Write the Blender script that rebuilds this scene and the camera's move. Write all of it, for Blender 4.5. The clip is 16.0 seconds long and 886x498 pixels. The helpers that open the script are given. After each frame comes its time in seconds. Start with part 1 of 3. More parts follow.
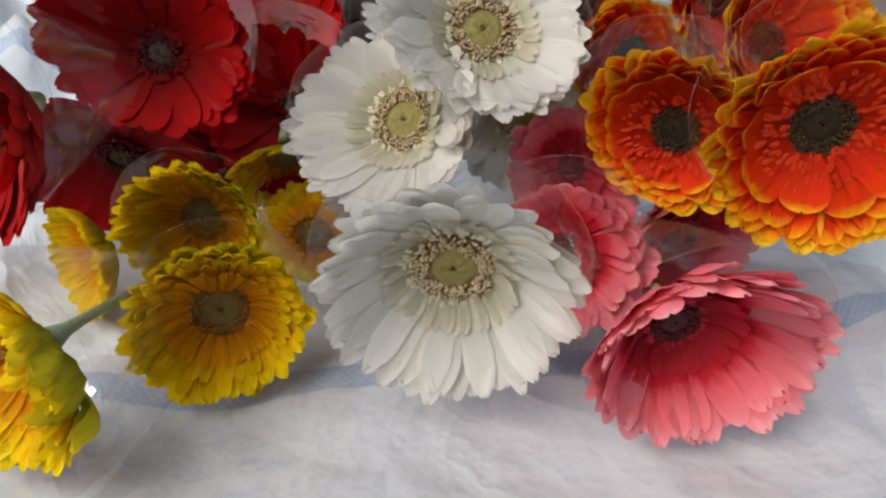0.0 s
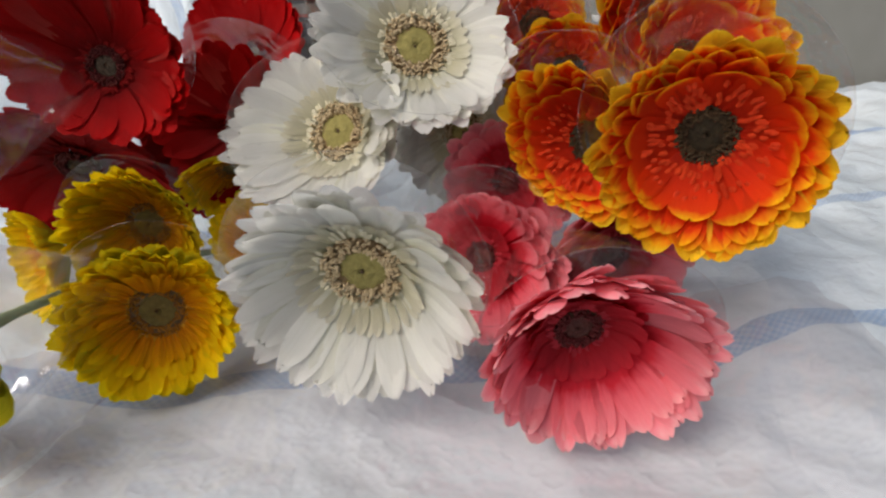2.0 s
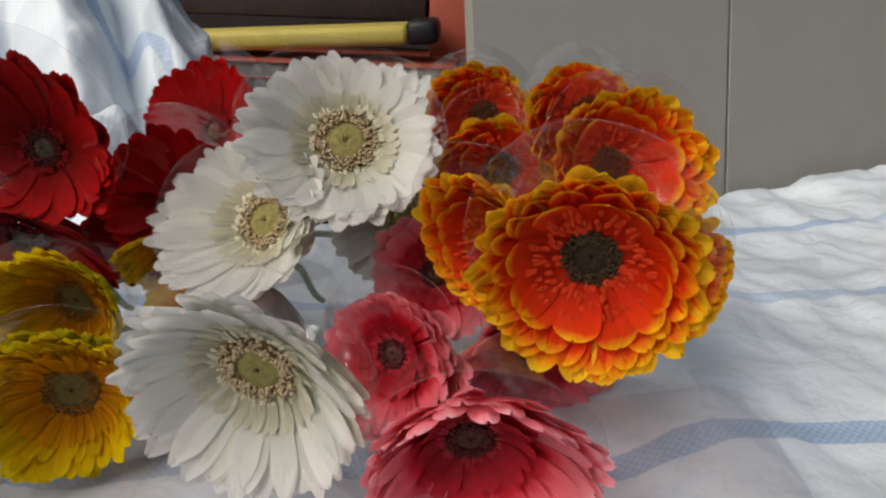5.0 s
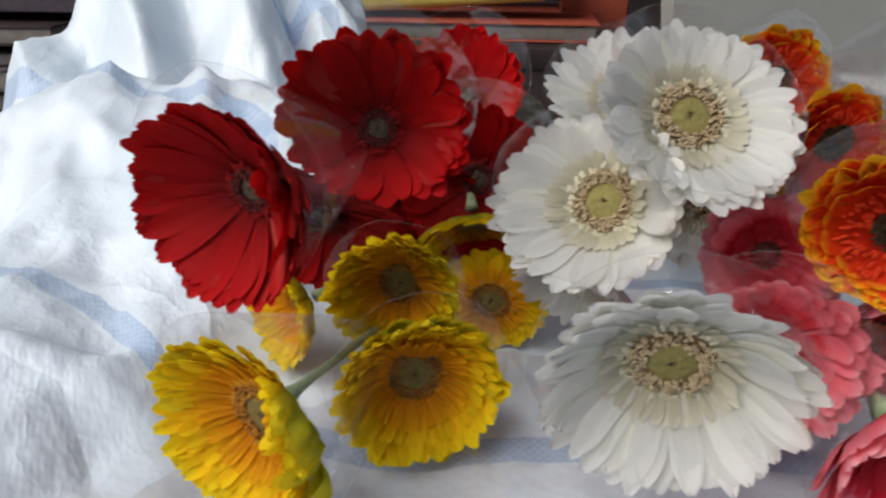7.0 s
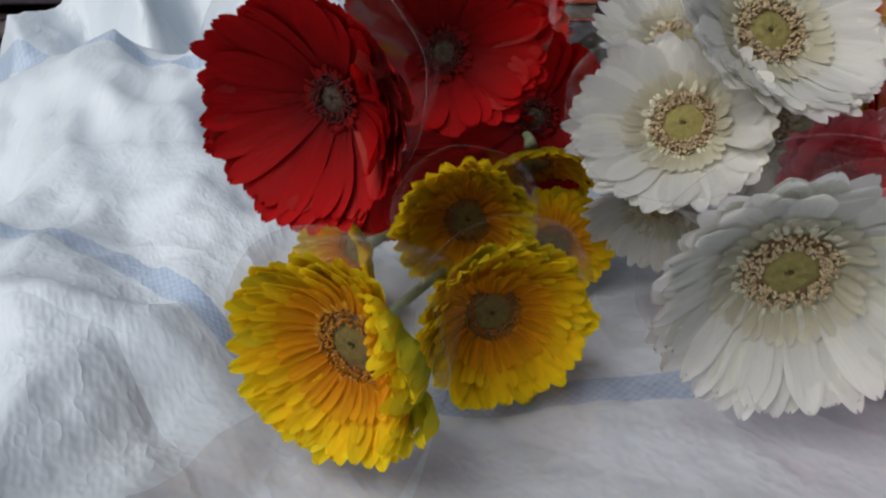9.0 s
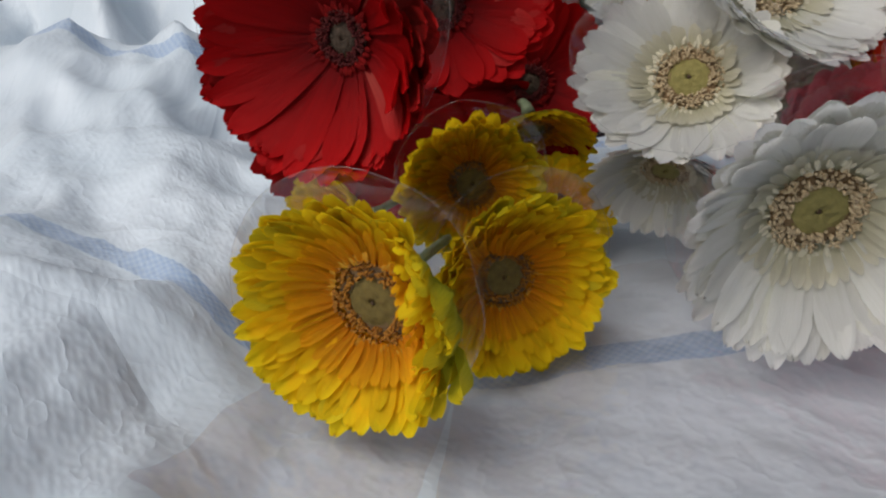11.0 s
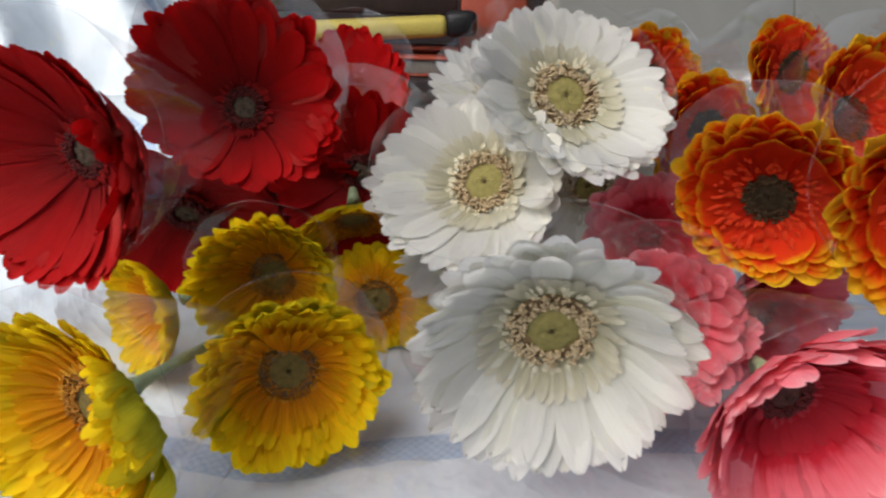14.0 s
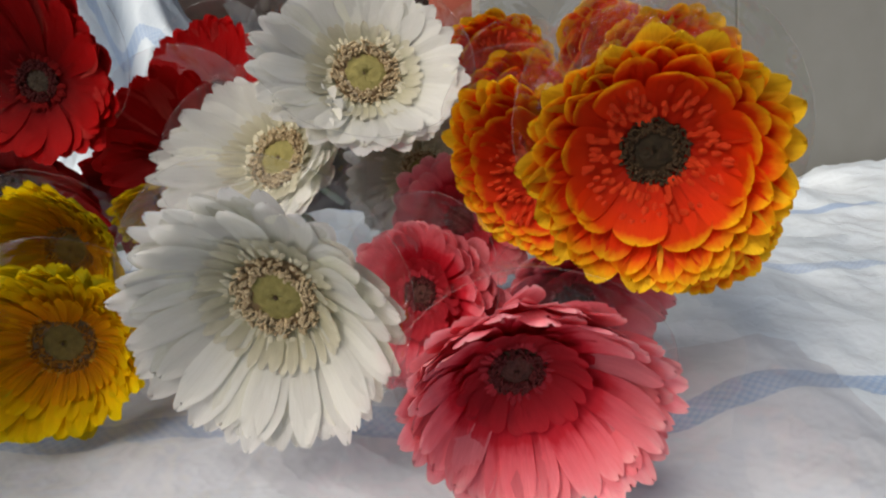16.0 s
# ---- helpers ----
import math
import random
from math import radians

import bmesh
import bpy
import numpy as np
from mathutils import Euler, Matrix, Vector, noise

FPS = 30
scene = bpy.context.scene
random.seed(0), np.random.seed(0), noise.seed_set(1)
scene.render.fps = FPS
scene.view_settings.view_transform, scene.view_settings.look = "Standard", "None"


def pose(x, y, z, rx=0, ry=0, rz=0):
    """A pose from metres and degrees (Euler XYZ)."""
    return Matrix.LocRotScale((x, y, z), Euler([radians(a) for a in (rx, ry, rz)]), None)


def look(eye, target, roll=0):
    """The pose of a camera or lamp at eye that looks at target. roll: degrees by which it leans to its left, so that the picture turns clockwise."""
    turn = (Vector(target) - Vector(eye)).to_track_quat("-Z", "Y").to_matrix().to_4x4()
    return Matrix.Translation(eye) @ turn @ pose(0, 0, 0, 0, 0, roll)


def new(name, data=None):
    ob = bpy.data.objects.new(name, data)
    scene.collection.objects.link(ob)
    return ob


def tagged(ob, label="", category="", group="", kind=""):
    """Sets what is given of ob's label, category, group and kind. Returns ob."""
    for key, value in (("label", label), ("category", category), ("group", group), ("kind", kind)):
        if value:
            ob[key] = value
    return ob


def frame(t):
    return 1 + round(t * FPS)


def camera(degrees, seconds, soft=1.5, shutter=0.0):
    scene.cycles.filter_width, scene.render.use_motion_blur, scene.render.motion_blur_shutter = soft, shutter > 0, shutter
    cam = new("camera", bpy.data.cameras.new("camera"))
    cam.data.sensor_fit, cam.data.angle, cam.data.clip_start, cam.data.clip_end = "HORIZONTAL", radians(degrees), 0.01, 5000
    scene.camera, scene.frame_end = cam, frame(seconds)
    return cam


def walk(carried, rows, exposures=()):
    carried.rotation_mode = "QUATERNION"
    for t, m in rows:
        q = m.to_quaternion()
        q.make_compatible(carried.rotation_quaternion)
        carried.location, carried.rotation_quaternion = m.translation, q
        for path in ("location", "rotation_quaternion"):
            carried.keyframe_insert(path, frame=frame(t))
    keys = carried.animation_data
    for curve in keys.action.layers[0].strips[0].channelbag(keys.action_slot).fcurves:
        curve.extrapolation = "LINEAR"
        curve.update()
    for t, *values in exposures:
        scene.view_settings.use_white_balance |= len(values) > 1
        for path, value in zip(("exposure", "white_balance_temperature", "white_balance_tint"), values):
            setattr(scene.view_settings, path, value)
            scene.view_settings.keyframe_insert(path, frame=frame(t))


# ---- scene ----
cam = camera(68.2, 16.0, soft=2.2, shutter=0.3)
METRES, EYE, TILT, LEAN, TURN = 0.62, 0.168, -29.0, 0.0, 0.0
ROWS = [
    (0.0, 0.0, 0.0, 0.0, 0.0, 0.0, -0.0),
    (0.5, 0.0163, -0.0033, -0.0016, 1.0, -0.34, 0.4),
    (1.0, 0.0151, -0.0089, -0.004, 1.41, 0.04, 0.25),
    (1.5, 0.0222, -0.0137, -0.0078, 1.57, 0.21, 0.27),
    (2.0, 0.0638, -0.0118, -0.0111, 1.95, 2.14, -0.96),
    (2.5, 0.1093, -0.0056, -0.0262, 3.18, 4.08, -3.97),
    (3.0, 0.1383, -0.0024, -0.0547, 3.61, 5.92, -2.84),
    (3.5, 0.1478, -0.0048, -0.0391, 3.83, 6.88, -3.38),
    (6.0, 0.0583, -0.0146, 0.0394, 2.68, 4.59, -3.95),
    (6.5, -0.0107, -0.0136, 0.0329, 4.18, 3.02, -3.87),
    (7.0, -0.0784, -0.0143, 0.0287, 6.84, 2.31, -3.97),
    (7.5, -0.1275, -0.0118, 0.0118, 7.47, 4.92, -3.13),
    (8.0, -0.1432, -0.0087, 0.0058, 6.82, 5.64, -2.5),
    (8.5, -0.1377, -0.0084, 0.0073, 6.12, 5.15, -2.31),
    (9.0, -0.1432, 0.0093, -0.0229, 4.73, 3.1, -1.95),
    (11.5, -0.1797, 0.034, -0.054, 0.66, 6.02, 0.5),
    (12.0, -0.1734, 0.0308, -0.0398, 1.0, 7.58, -0.17),
    (12.5, -0.1693, 0.0221, -0.0325, 1.13, 8.19, -0.4),
    (13.0, -0.1354, 0.0186, -0.0191, 0.73, 7.91, -1.18),
    (13.5, -0.0957, 0.0189, -0.013, 0.64, 7.33, -2.1),
    (14.0, -0.0517, 0.0158, -0.0142, -0.15, 7.45, -1.8),
    (14.5, -0.0034, 0.0258, -0.0588, -0.2, 6.98, -0.41),
    (15.0, 0.0603, 0.0298, -0.0734, 3.66, 7.79, -1.45),
    (15.5, 0.0957, 0.0313, -0.0573, 2.57, 8.61, -2.28),
    (16.0, 0.1047, 0.0308, -0.0356, 2.32, 9.34, -3.07),
]
walk(cam, [(t, pose(0, 0, EYE, TILT, LEAN, TURN) @ pose(METRES * x, METRES * y, METRES * z, 90 + pitch, roll, yaw)) for t, x, y, z, yaw, pitch, roll in ROWS],
     exposures=((0.0, -0.20, 6750, 10), (1.5, -0.15, 6750, 10), (3.5, -0.40, 6850, 10), (6.0, -0.22, 6750, 10), (6.5, -0.08, 6500, 10), (8.0, -0.72, 6300, 10), (12.5, -0.70, 6400, 10), (13.5, -0.28, 6550, 10), (14.5, -0.02, 6400, 10), (15.5, -0.28, 6850, 10), (16.0, -0.22, 6850, 10)))

# ---- light: an overcast sky over an open stall ----
scene.cycles.transparent_max_bounces = 32
world = bpy.data.worlds.new("overcast")
scene.world = world
world.use_nodes = True
sky = world.node_tree.nodes.new("ShaderNodeTexSky")
sky.sky_type, sky.sun_disc = "NISHITA", False
sky.sun_elevation, sky.sun_rotation = radians(45.2), radians(229)
sky.air_density, sky.dust_density = 1.0, 4.0
back = world.node_tree.nodes["Background"]
world.node_tree.links.new(sky.outputs[0], back.inputs[0])
back.inputs[1].default_value = 0.105
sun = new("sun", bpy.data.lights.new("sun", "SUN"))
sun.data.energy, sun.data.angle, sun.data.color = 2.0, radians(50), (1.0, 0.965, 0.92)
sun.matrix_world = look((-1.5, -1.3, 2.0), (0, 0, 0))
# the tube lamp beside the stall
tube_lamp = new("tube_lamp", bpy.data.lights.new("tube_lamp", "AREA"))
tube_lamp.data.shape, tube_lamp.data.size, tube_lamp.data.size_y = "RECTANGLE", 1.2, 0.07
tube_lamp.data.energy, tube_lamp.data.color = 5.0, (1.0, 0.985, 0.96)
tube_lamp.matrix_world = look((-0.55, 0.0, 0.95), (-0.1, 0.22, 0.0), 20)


# ---- materials ----
def nodes_of(name, rough=0.6):
    m = bpy.data.materials.new(name)
    m.use_nodes = True
    nt = m.node_tree
    b = nt.nodes["Principled BSDF"]
    b.inputs["Roughness"].default_value = rough
    return m, nt, b


def add(nt, kind, **inputs):
    n = nt.nodes.new(kind)
    for k, v in inputs.items():
        n.inputs[k.replace("_", " ")].default_value = v
    return n


def ramp(nt, fac, stops):
    r = nt.nodes.new("ShaderNodeValToRGB")
    while len(r.color_ramp.elements) < len(stops):
        r.color_ramp.elements.new(0.5)
    for e, (p, c) in zip(r.color_ramp.elements, stops):
        e.position, e.color = p, (*c, 1)
    nt.links.new(fac, r.inputs[0])
    return r.outputs[0]


def mix(nt, fac, a, b, how="MIX"):
    n = nt.nodes.new("ShaderNodeMix")
    n.data_type, n.blend_type = "RGBA", how
    for sock, v in ((n.inputs[0], fac), (n.inputs[6], a), (n.inputs[7], b)):
        if isinstance(v, bpy.types.NodeSocket):
            nt.links.new(v, sock)
        else:
            sock.default_value = v if not isinstance(v, tuple) else (*v, 1)
    return n.outputs[2]


def bump(nt, b, height, strength, distance):
    n = add(nt, "ShaderNodeBump", Strength=strength, Distance=distance)
    nt.links.new(height, n.inputs["Height"])
    nt.links.new(n.outputs[0], b.inputs["Normal"])


def petal_material(name, stops, streak, glow=0.38, margin=0.0):
    """A petal's colour runs from its base to its tip and out to its margins, with fine lengthwise veins."""
    m, nt, b = nodes_of(name, 0.55)
    tc = nt.nodes.new("ShaderNodeTexCoord")
    xyz = nt.nodes.new("ShaderNodeSeparateXYZ")
    nt.links.new(tc.outputs["Object"], xyz.inputs[0])
    info = nt.nodes.new("ShaderNodeObjectInfo")
    # ragged colour boundary, different on each petal
    wob = add(nt, "ShaderNodeTexNoise", Scale=5.0, Detail=2.0)
    wob.noise_dimensions = "4D"
    nt.links.new(tc.outputs["Object"], wob.inputs["Vector"])
    nt.links.new(info.outputs["Random"], wob.inputs["W"])
    pos = add(nt, "ShaderNodeMath")
    pos.operation = "MULTIPLY_ADD"
    nt.links.new(wob.outputs["Fac"], pos.inputs[0])
    pos.inputs[1].default_value = 0.22
    off = add(nt, "ShaderNodeMath")
    off.operation = "SUBTRACT"
    nt.links.new(xyz.outputs["X"], off.inputs[0])
    off.inputs[1].default_value = 0.11
    nt.links.new(off.outputs[0], pos.inputs[2])
    square = add(nt, "ShaderNodeMath")
    square.operation = "MULTIPLY"
    nt.links.new(xyz.outputs["Y"], square.inputs[0])
    nt.links.new(xyz.outputs["Y"], square.inputs[1])
    out = add(nt, "ShaderNodeMath")
    out.operation = "MULTIPLY"
    nt.links.new(square.outputs[0], out.inputs[0])
    nt.links.new(xyz.outputs["X"], out.inputs[1])
    edged = add(nt, "ShaderNodeMath")
    edged.operation = "MULTIPLY_ADD"
    nt.links.new(out.outputs[0], edged.inputs[0])
    edged.inputs[1].default_value = 4 * margin
    nt.links.new(pos.outputs[0], edged.inputs[2])
    base = ramp(nt, edged.outputs[0], stops)
    # veins
    mp = add(nt, "ShaderNodeMapping")
    mp.inputs["Scale"].default_value = (1.2, 26.0, 6.0)
    nt.links.new(tc.outputs["Object"], mp.inputs[0])
    vein = add(nt, "ShaderNodeTexNoise", Scale=2.2, Detail=3.0)
    nt.links.new(mp.outputs[0], vein.inputs["Vector"])
    shade = ramp(nt, vein.outputs["Fac"], [(0.35, streak), (0.6, (1, 1, 1))])
    col = mix(nt, 1.0, base, shade, "MULTIPLY")
    hv = add(nt, "ShaderNodeHueSaturation")
    vary = add(nt, "ShaderNodeMapRange")
    nt.links.new(info.outputs["Random"], vary.inputs[0])
    vary.inputs[3].default_value, vary.inputs[4].default_value = 0.86, 1.1
    nt.links.new(vary.outputs[0], hv.inputs["Value"])
    nt.links.new(col, hv.inputs["Color"])
    nt.links.new(hv.outputs[0], b.inputs["Base Color"])
    b.inputs["Specular IOR Level"].default_value = 0.12
    bump(nt, b, vein.outputs["Fac"], 0.3, 0.012)
    tl = nt.nodes.new("ShaderNodeBsdfTranslucent")
    nt.links.new(hv.outputs[0], tl.inputs["Color"])
    ms = add(nt, "ShaderNodeMixShader", Fac=glow)
    nt.links.new(b.outputs[0], ms.inputs[1])
    nt.links.new(tl.outputs[0], ms.inputs[2])
    nt.links.new(ms.outputs[0], nt.nodes["Material Output"].inputs[0])
    return m


def grainy(name, dark, light, scale, rough=0.7, depth=0.002, strength=0.4, spec=0.3):
    m, nt, b = nodes_of(name, rough)
    tc = nt.nodes.new("ShaderNodeTexCoord")
    big = add(nt, "ShaderNodeTexNoise", Scale=scale, Detail=4.0)
    fine = add(nt, "ShaderNodeTexNoise", Scale=scale * 9, Detail=3.0)
    for n in (big, fine):
        nt.links.new(tc.outputs["Object"], n.inputs["Vector"])
    s = mix(nt, 0.45, big.outputs["Color"], fine.outputs["Color"])
    nt.links.new(ramp(nt, s, [(0.35, dark), (0.65, light)]), b.inputs["Base Color"])
    b.inputs["Specular IOR Level"].default_value = spec
    bump(nt, b, fine.outputs["Fac"], strength, depth)
    return m


PETAL = {
    "white": petal_material("white_petal", [(0.0, (0.64, 0.64, 0.46)), (0.22, (0.81, 0.80, 0.72)), (0.6, (0.87, 0.867, 0.84))], (0.93, 0.93, 0.91), 0.56),
    "red": petal_material("red_petal", [(0.0, (0.13, 0.001, 0.002)), (0.35, (0.29, 0.001, 0.002)), (0.9, (0.45, 0.002, 0.003))], (0.82, 0.8, 0.8), 0.22),
    "yellow": petal_material("yellow_petal", [(0.0, (0.82, 0.36, 0.004)), (0.3, (0.93, 0.57, 0.006)), (0.9, (0.97, 0.75, 0.012))], (0.94, 0.88, 0.80), 0.55),
    "orange": petal_material("orange_petal", [(0.0, (0.58, 0.022, 0.006)), (0.5, (0.76, 0.036, 0.005)), (0.82, (0.80, 0.055, 0.005)), (0.93, (0.86, 0.30, 0.008)), (1.0, (0.92, 0.56, 0.014))], (0.94, 0.87, 0.80), 0.46, 0.07),
    "pink": petal_material("pink_petal", [(0.0, (0.36, 0.008, 0.014)), (0.30, (0.56, 0.010, 0.024)), (0.48, (0.74, 0.03, 0.055)), (0.62, (0.94, 0.16, 0.21)), (0.9, (0.97, 0.29, 0.34)), (1.0, (0.97, 0.44, 0.47))], (0.92, 0.87, 0.87), 0.36, 0.06),
}
OUTSIDE = {
    "white": petal_material("white_underside", [(0.0, (0.50, 0.55, 0.34)), (0.4, (0.76, 0.76, 0.64)), (1.0, (0.82, 0.81, 0.76))], (0.90, 0.90, 0.86), 0.35),
    "red": petal_material("red_underside", [(0.0, (0.42, 0.07, 0.05)), (0.6, (0.46, 0.035, 0.03)), (1.0, (0.48, 0.012, 0.012))], (0.8, 0.7, 0.7), 0.3),
    "yellow": petal_material("lime_underside", [(0.0, (0.50, 0.54, 0.03)), (0.6, (0.72, 0.66, 0.035)), (1.0, (0.82, 0.64, 0.015))], (0.85, 0.85, 0.7), 0.42),
    "orange": petal_material("amber_underside", [(0.0, (0.60, 0.22, 0.04)), (0.6, (0.84, 0.38, 0.025)), (1.0, (0.90, 0.56, 0.02))], (0.85, 0.8, 0.7), 0.35),
    "pink": petal_material("pale_pink_underside", [(0.0, (0.70, 0.12, 0.16)), (1.0, (0.88, 0.27, 0.32))], (0.88, 0.82, 0.82), 0.35),
}
THROAT = {
    "white": petal_material("cream_inner_petal", [(0.0, (0.50, 0.47, 0.30)), (0.6, (0.64, 0.61, 0.47)), (1.0, (0.72, 0.69, 0.58))], (0.9, 0.9, 0.86), 0.45),
    "red": PETAL["red"],
    "yellow": petal_material("yellow_inner_petal", [(0.0, (0.74, 0.28, 0.006)), (0.9, (0.92, 0.52, 0.008))], (0.90, 0.82, 0.72), 0.5),
    "orange": petal_material("orange_inner_petal", [(0.0, (0.55, 0.03, 0.010)), (0.6, (0.72, 0.05, 0.012)), (1.0, (0.80, 0.20, 0.035))], (0.85, 0.72, 0.66), 0.35),
    "pink": petal_material("pink_inner_petal", [(0.0, (0.34, 0.010, 0.016)), (1.0, (0.60, 0.03, 0.05))], (0.86, 0.78, 0.78), 0.35),
}
FLORET = {
    "white": grainy("white_floret", (0.44, 0.40, 0.27), (0.62, 0.58, 0.44), 300),
    "red": grainy("red_floret", (0.09, 0.003, 0.003), (0.24, 0.006, 0.006), 300, 0.8, spec=0.1),
    "yellow": grainy("yellow_floret", (0.50, 0.20, 0.01), (0.72, 0.40, 0.02), 300),
    "orange": grainy("orange_floret", (0.46, 0.022, 0.006), (0.66, 0.055, 0.012), 300, spec=0.1),
    "pink": grainy("pink_floret", (0.28, 0.008, 0.016), (0.42, 0.016, 0.03), 300),
}
ANTHER = {
    "white": grainy("cream_anther", (0.30, 0.20, 0.09), (0.70, 0.58, 0.38), 420),
    "red": grainy("dark_anther", (0.05, 0.004, 0.004), (0.12, 0.010, 0.009), 500),
    "yellow": grainy("rust_anther", (0.22, 0.07, 0.008), (0.56, 0.26, 0.03), 260),
    "orange": grainy("brown_anther", (0.025, 0.013, 0.006), (0.11, 0.065, 0.028), 300),
    "pink": grainy("maroon_anther", (0.06, 0.008, 0.008), (0.17, 0.022, 0.022), 500),
}
DISC = {
    "white": grainy("olive_disc", (0.17, 0.145, 0.04), (0.30, 0.26, 0.085), 420),
    "red": grainy("grey_green_disc", (0.045, 0.030, 0.020), (0.11, 0.075, 0.048), 420),
    "yellow": grainy("dull_green_disc", (0.11, 0.08, 0.02), (0.23, 0.17, 0.045), 420),
    "orange": grainy("brown_disc", (0.014, 0.009, 0.004), (0.045, 0.03, 0.011), 420),
    "pink": grainy("maroon_disc", (0.055, 0.014, 0.012), (0.12, 0.038, 0.028), 420),
}
BEDLIGHT = grainy("tan_bed", (0.15, 0.09, 0.04), (0.27, 0.18, 0.09), 300)
BED = grainy("dark_bed", (0.04, 0.022, 0.010), (0.10, 0.06, 0.03), 300)
STEM = grainy("stem_green", (0.20, 0.26, 0.14), (0.34, 0.40, 0.24), 120, 0.5)


def film_material(name, tint, veil, rough=0.09, shine=0.45):
    m, nt, b = nodes_of(name, 0.12)
    nt.nodes.remove(b)
    clear = add(nt, "ShaderNodeBsdfTransparent", Color=tint)
    gloss = add(nt, "ShaderNodeBsdfGlossy", Roughness=rough, Color=(1, 1, 1, 1))
    haze = add(nt, "ShaderNodeBsdfDiffuse", Color=(0.8, 0.8, 0.82, 1))
    tc = nt.nodes.new("ShaderNodeTexCoord")
    wrinkle = add(nt, "ShaderNodeTexNoise", Scale=45.0, Detail=2.0)
    nt.links.new(tc.outputs["Object"], wrinkle.inputs["Vector"])
    bp = add(nt, "ShaderNodeBump", Strength=0.5, Distance=0.006)
    nt.links.new(wrinkle.outputs["Fac"], bp.inputs["Height"])
    nt.links.new(bp.outputs[0], gloss.inputs["Normal"])
    lw = add(nt, "ShaderNodeFresnel", IOR=1.5)
    m1 = add(nt, "ShaderNodeMixShader", Fac=veil)
    nt.links.new(clear.outputs[0], m1.inputs[1])
    nt.links.new(haze.outputs[0], m1.inputs[2])
    m2 = nt.nodes.new("ShaderNodeMixShader")
    cap = nt.nodes.new("ShaderNodeMath")
    cap.operation = "MINIMUM"
    cap.inputs[1].default_value = 0.16
    nt.links.new(lw.outputs[0], cap.inputs[0])
    soft = nt.nodes.new("ShaderNodeMath")
    soft.operation = "MULTIPLY"
    soft.inputs[1].default_value = shine
    nt.links.new(cap.outputs[0], soft.inputs[0])
    nt.links.new(soft.outputs[0], m2.inputs[0])
    nt.links.new(m1.outputs[0], m2.inputs[1])
    nt.links.new(gloss.outputs[0], m2.inputs[2])
    nt.links.new(m2.outputs[0], nt.nodes["Material Output"].inputs[0])
    return m


RIMFILM = film_material("film_rim", (0.95, 0.95, 0.95, 1), 0.06, 0.2, 0.6)
FILM = film_material("clear_film", (0.965, 0.965, 0.97, 1), 0.013, 0.035, 0.75)


def tarp_material():
    """White woven polyethylene with pale blue bands; the UV runs in metres along and across the cloth."""
    m, nt, b = nodes_of("woven_tarp", 0.38)
    uv = nt.nodes.new("ShaderNodeUVMap")
    uv.uv_map = "cloth"
    xyz = nt.nodes.new("ShaderNodeSeparateXYZ")
    nt.links.new(uv.outputs[0], xyz.inputs[0])

    def calc(op, a, c=0.0):
        n = nt.nodes.new("ShaderNodeMath")
        n.operation = op
        for s, v in zip(n.inputs, (a, c)):
            if isinstance(v, bpy.types.NodeSocket):
                nt.links.new(v, s)
            else:
                s.default_value = v
        return n.outputs[0]
    band = None
    for at, half in ((0.0, 0.0075), (0.145, 0.006), (0.285, 0.006), (0.43, 0.006), (-0.15, 0.006), (-0.3, 0.006)):
        one = calc("LESS_THAN", calc("ABSOLUTE", calc("SUBTRACT", xyz.outputs["Y"], at)), half)
        band = one if band is None else calc("MAXIMUM", band, one)
    wave = calc("MULTIPLY", calc("SINE", calc("MULTIPLY", xyz.outputs["X"], 1500.0)), calc("SINE", calc("MULTIPLY", xyz.outputs["Y"], 1500.0)))
    check = calc("MULTIPLY", calc("ADD", wave, 1.4), 0.42)
    big = add(nt, "ShaderNodeTexNoise", Scale=9.0, Detail=5.0)
    nt.links.new(uv.outputs[0], big.inputs["Vector"])
    cloth = ramp(nt, big.outputs["Fac"], [(0.3, (0.575, 0.65, 0.705)), (0.7, (0.675, 0.735, 0.78))])
    blue = mix(nt, check, (0.46, 0.55, 0.66), (0.18, 0.32, 0.56))
    wear = add(nt, "ShaderNodeTexNoise", Scale=6.0, Detail=2.0)
    nt.links.new(uv.outputs[0], wear.inputs["Vector"])
    faded = calc("MULTIPLY", band, calc("MINIMUM", calc("MULTIPLY", wear.outputs["Fac"], 1.35), 1.0))
    nt.links.new(mix(nt, faded, cloth, blue), b.inputs["Base Color"])
    folds = add(nt, "ShaderNodeTexNoise", Scale=7.0, Detail=1.5, Distortion=0.2)
    crinkle = add(nt, "ShaderNodeTexNoise", Scale=44.0, Detail=3.0)
    facet = add(nt, "ShaderNodeTexVoronoi", Scale=10.0)
    facet.feature = "DISTANCE_TO_EDGE"
    for n in (folds, crinkle, facet):
        nt.links.new(uv.outputs[0], n.inputs["Vector"])
    sharp = calc("ADD", calc("MULTIPLY", calc("ABSOLUTE", calc("SUBTRACT", folds.outputs["Fac"], 0.5)), -3.2), calc("MULTIPLY", calc("ABSOLUTE", calc("SUBTRACT", crinkle.outputs["Fac"], 0.5)), -0.35))
    lines = calc("MULTIPLY", calc("MINIMUM", facet.outputs["Distance"], 0.3), 0.9)
    h = calc("ADD", calc("MULTIPLY", wave, 0.0025), calc("ADD", sharp, lines))
    bump(nt, b, h, 0.9, 0.010)
    b.inputs["Specular IOR Level"].default_value = 0.45
    return m


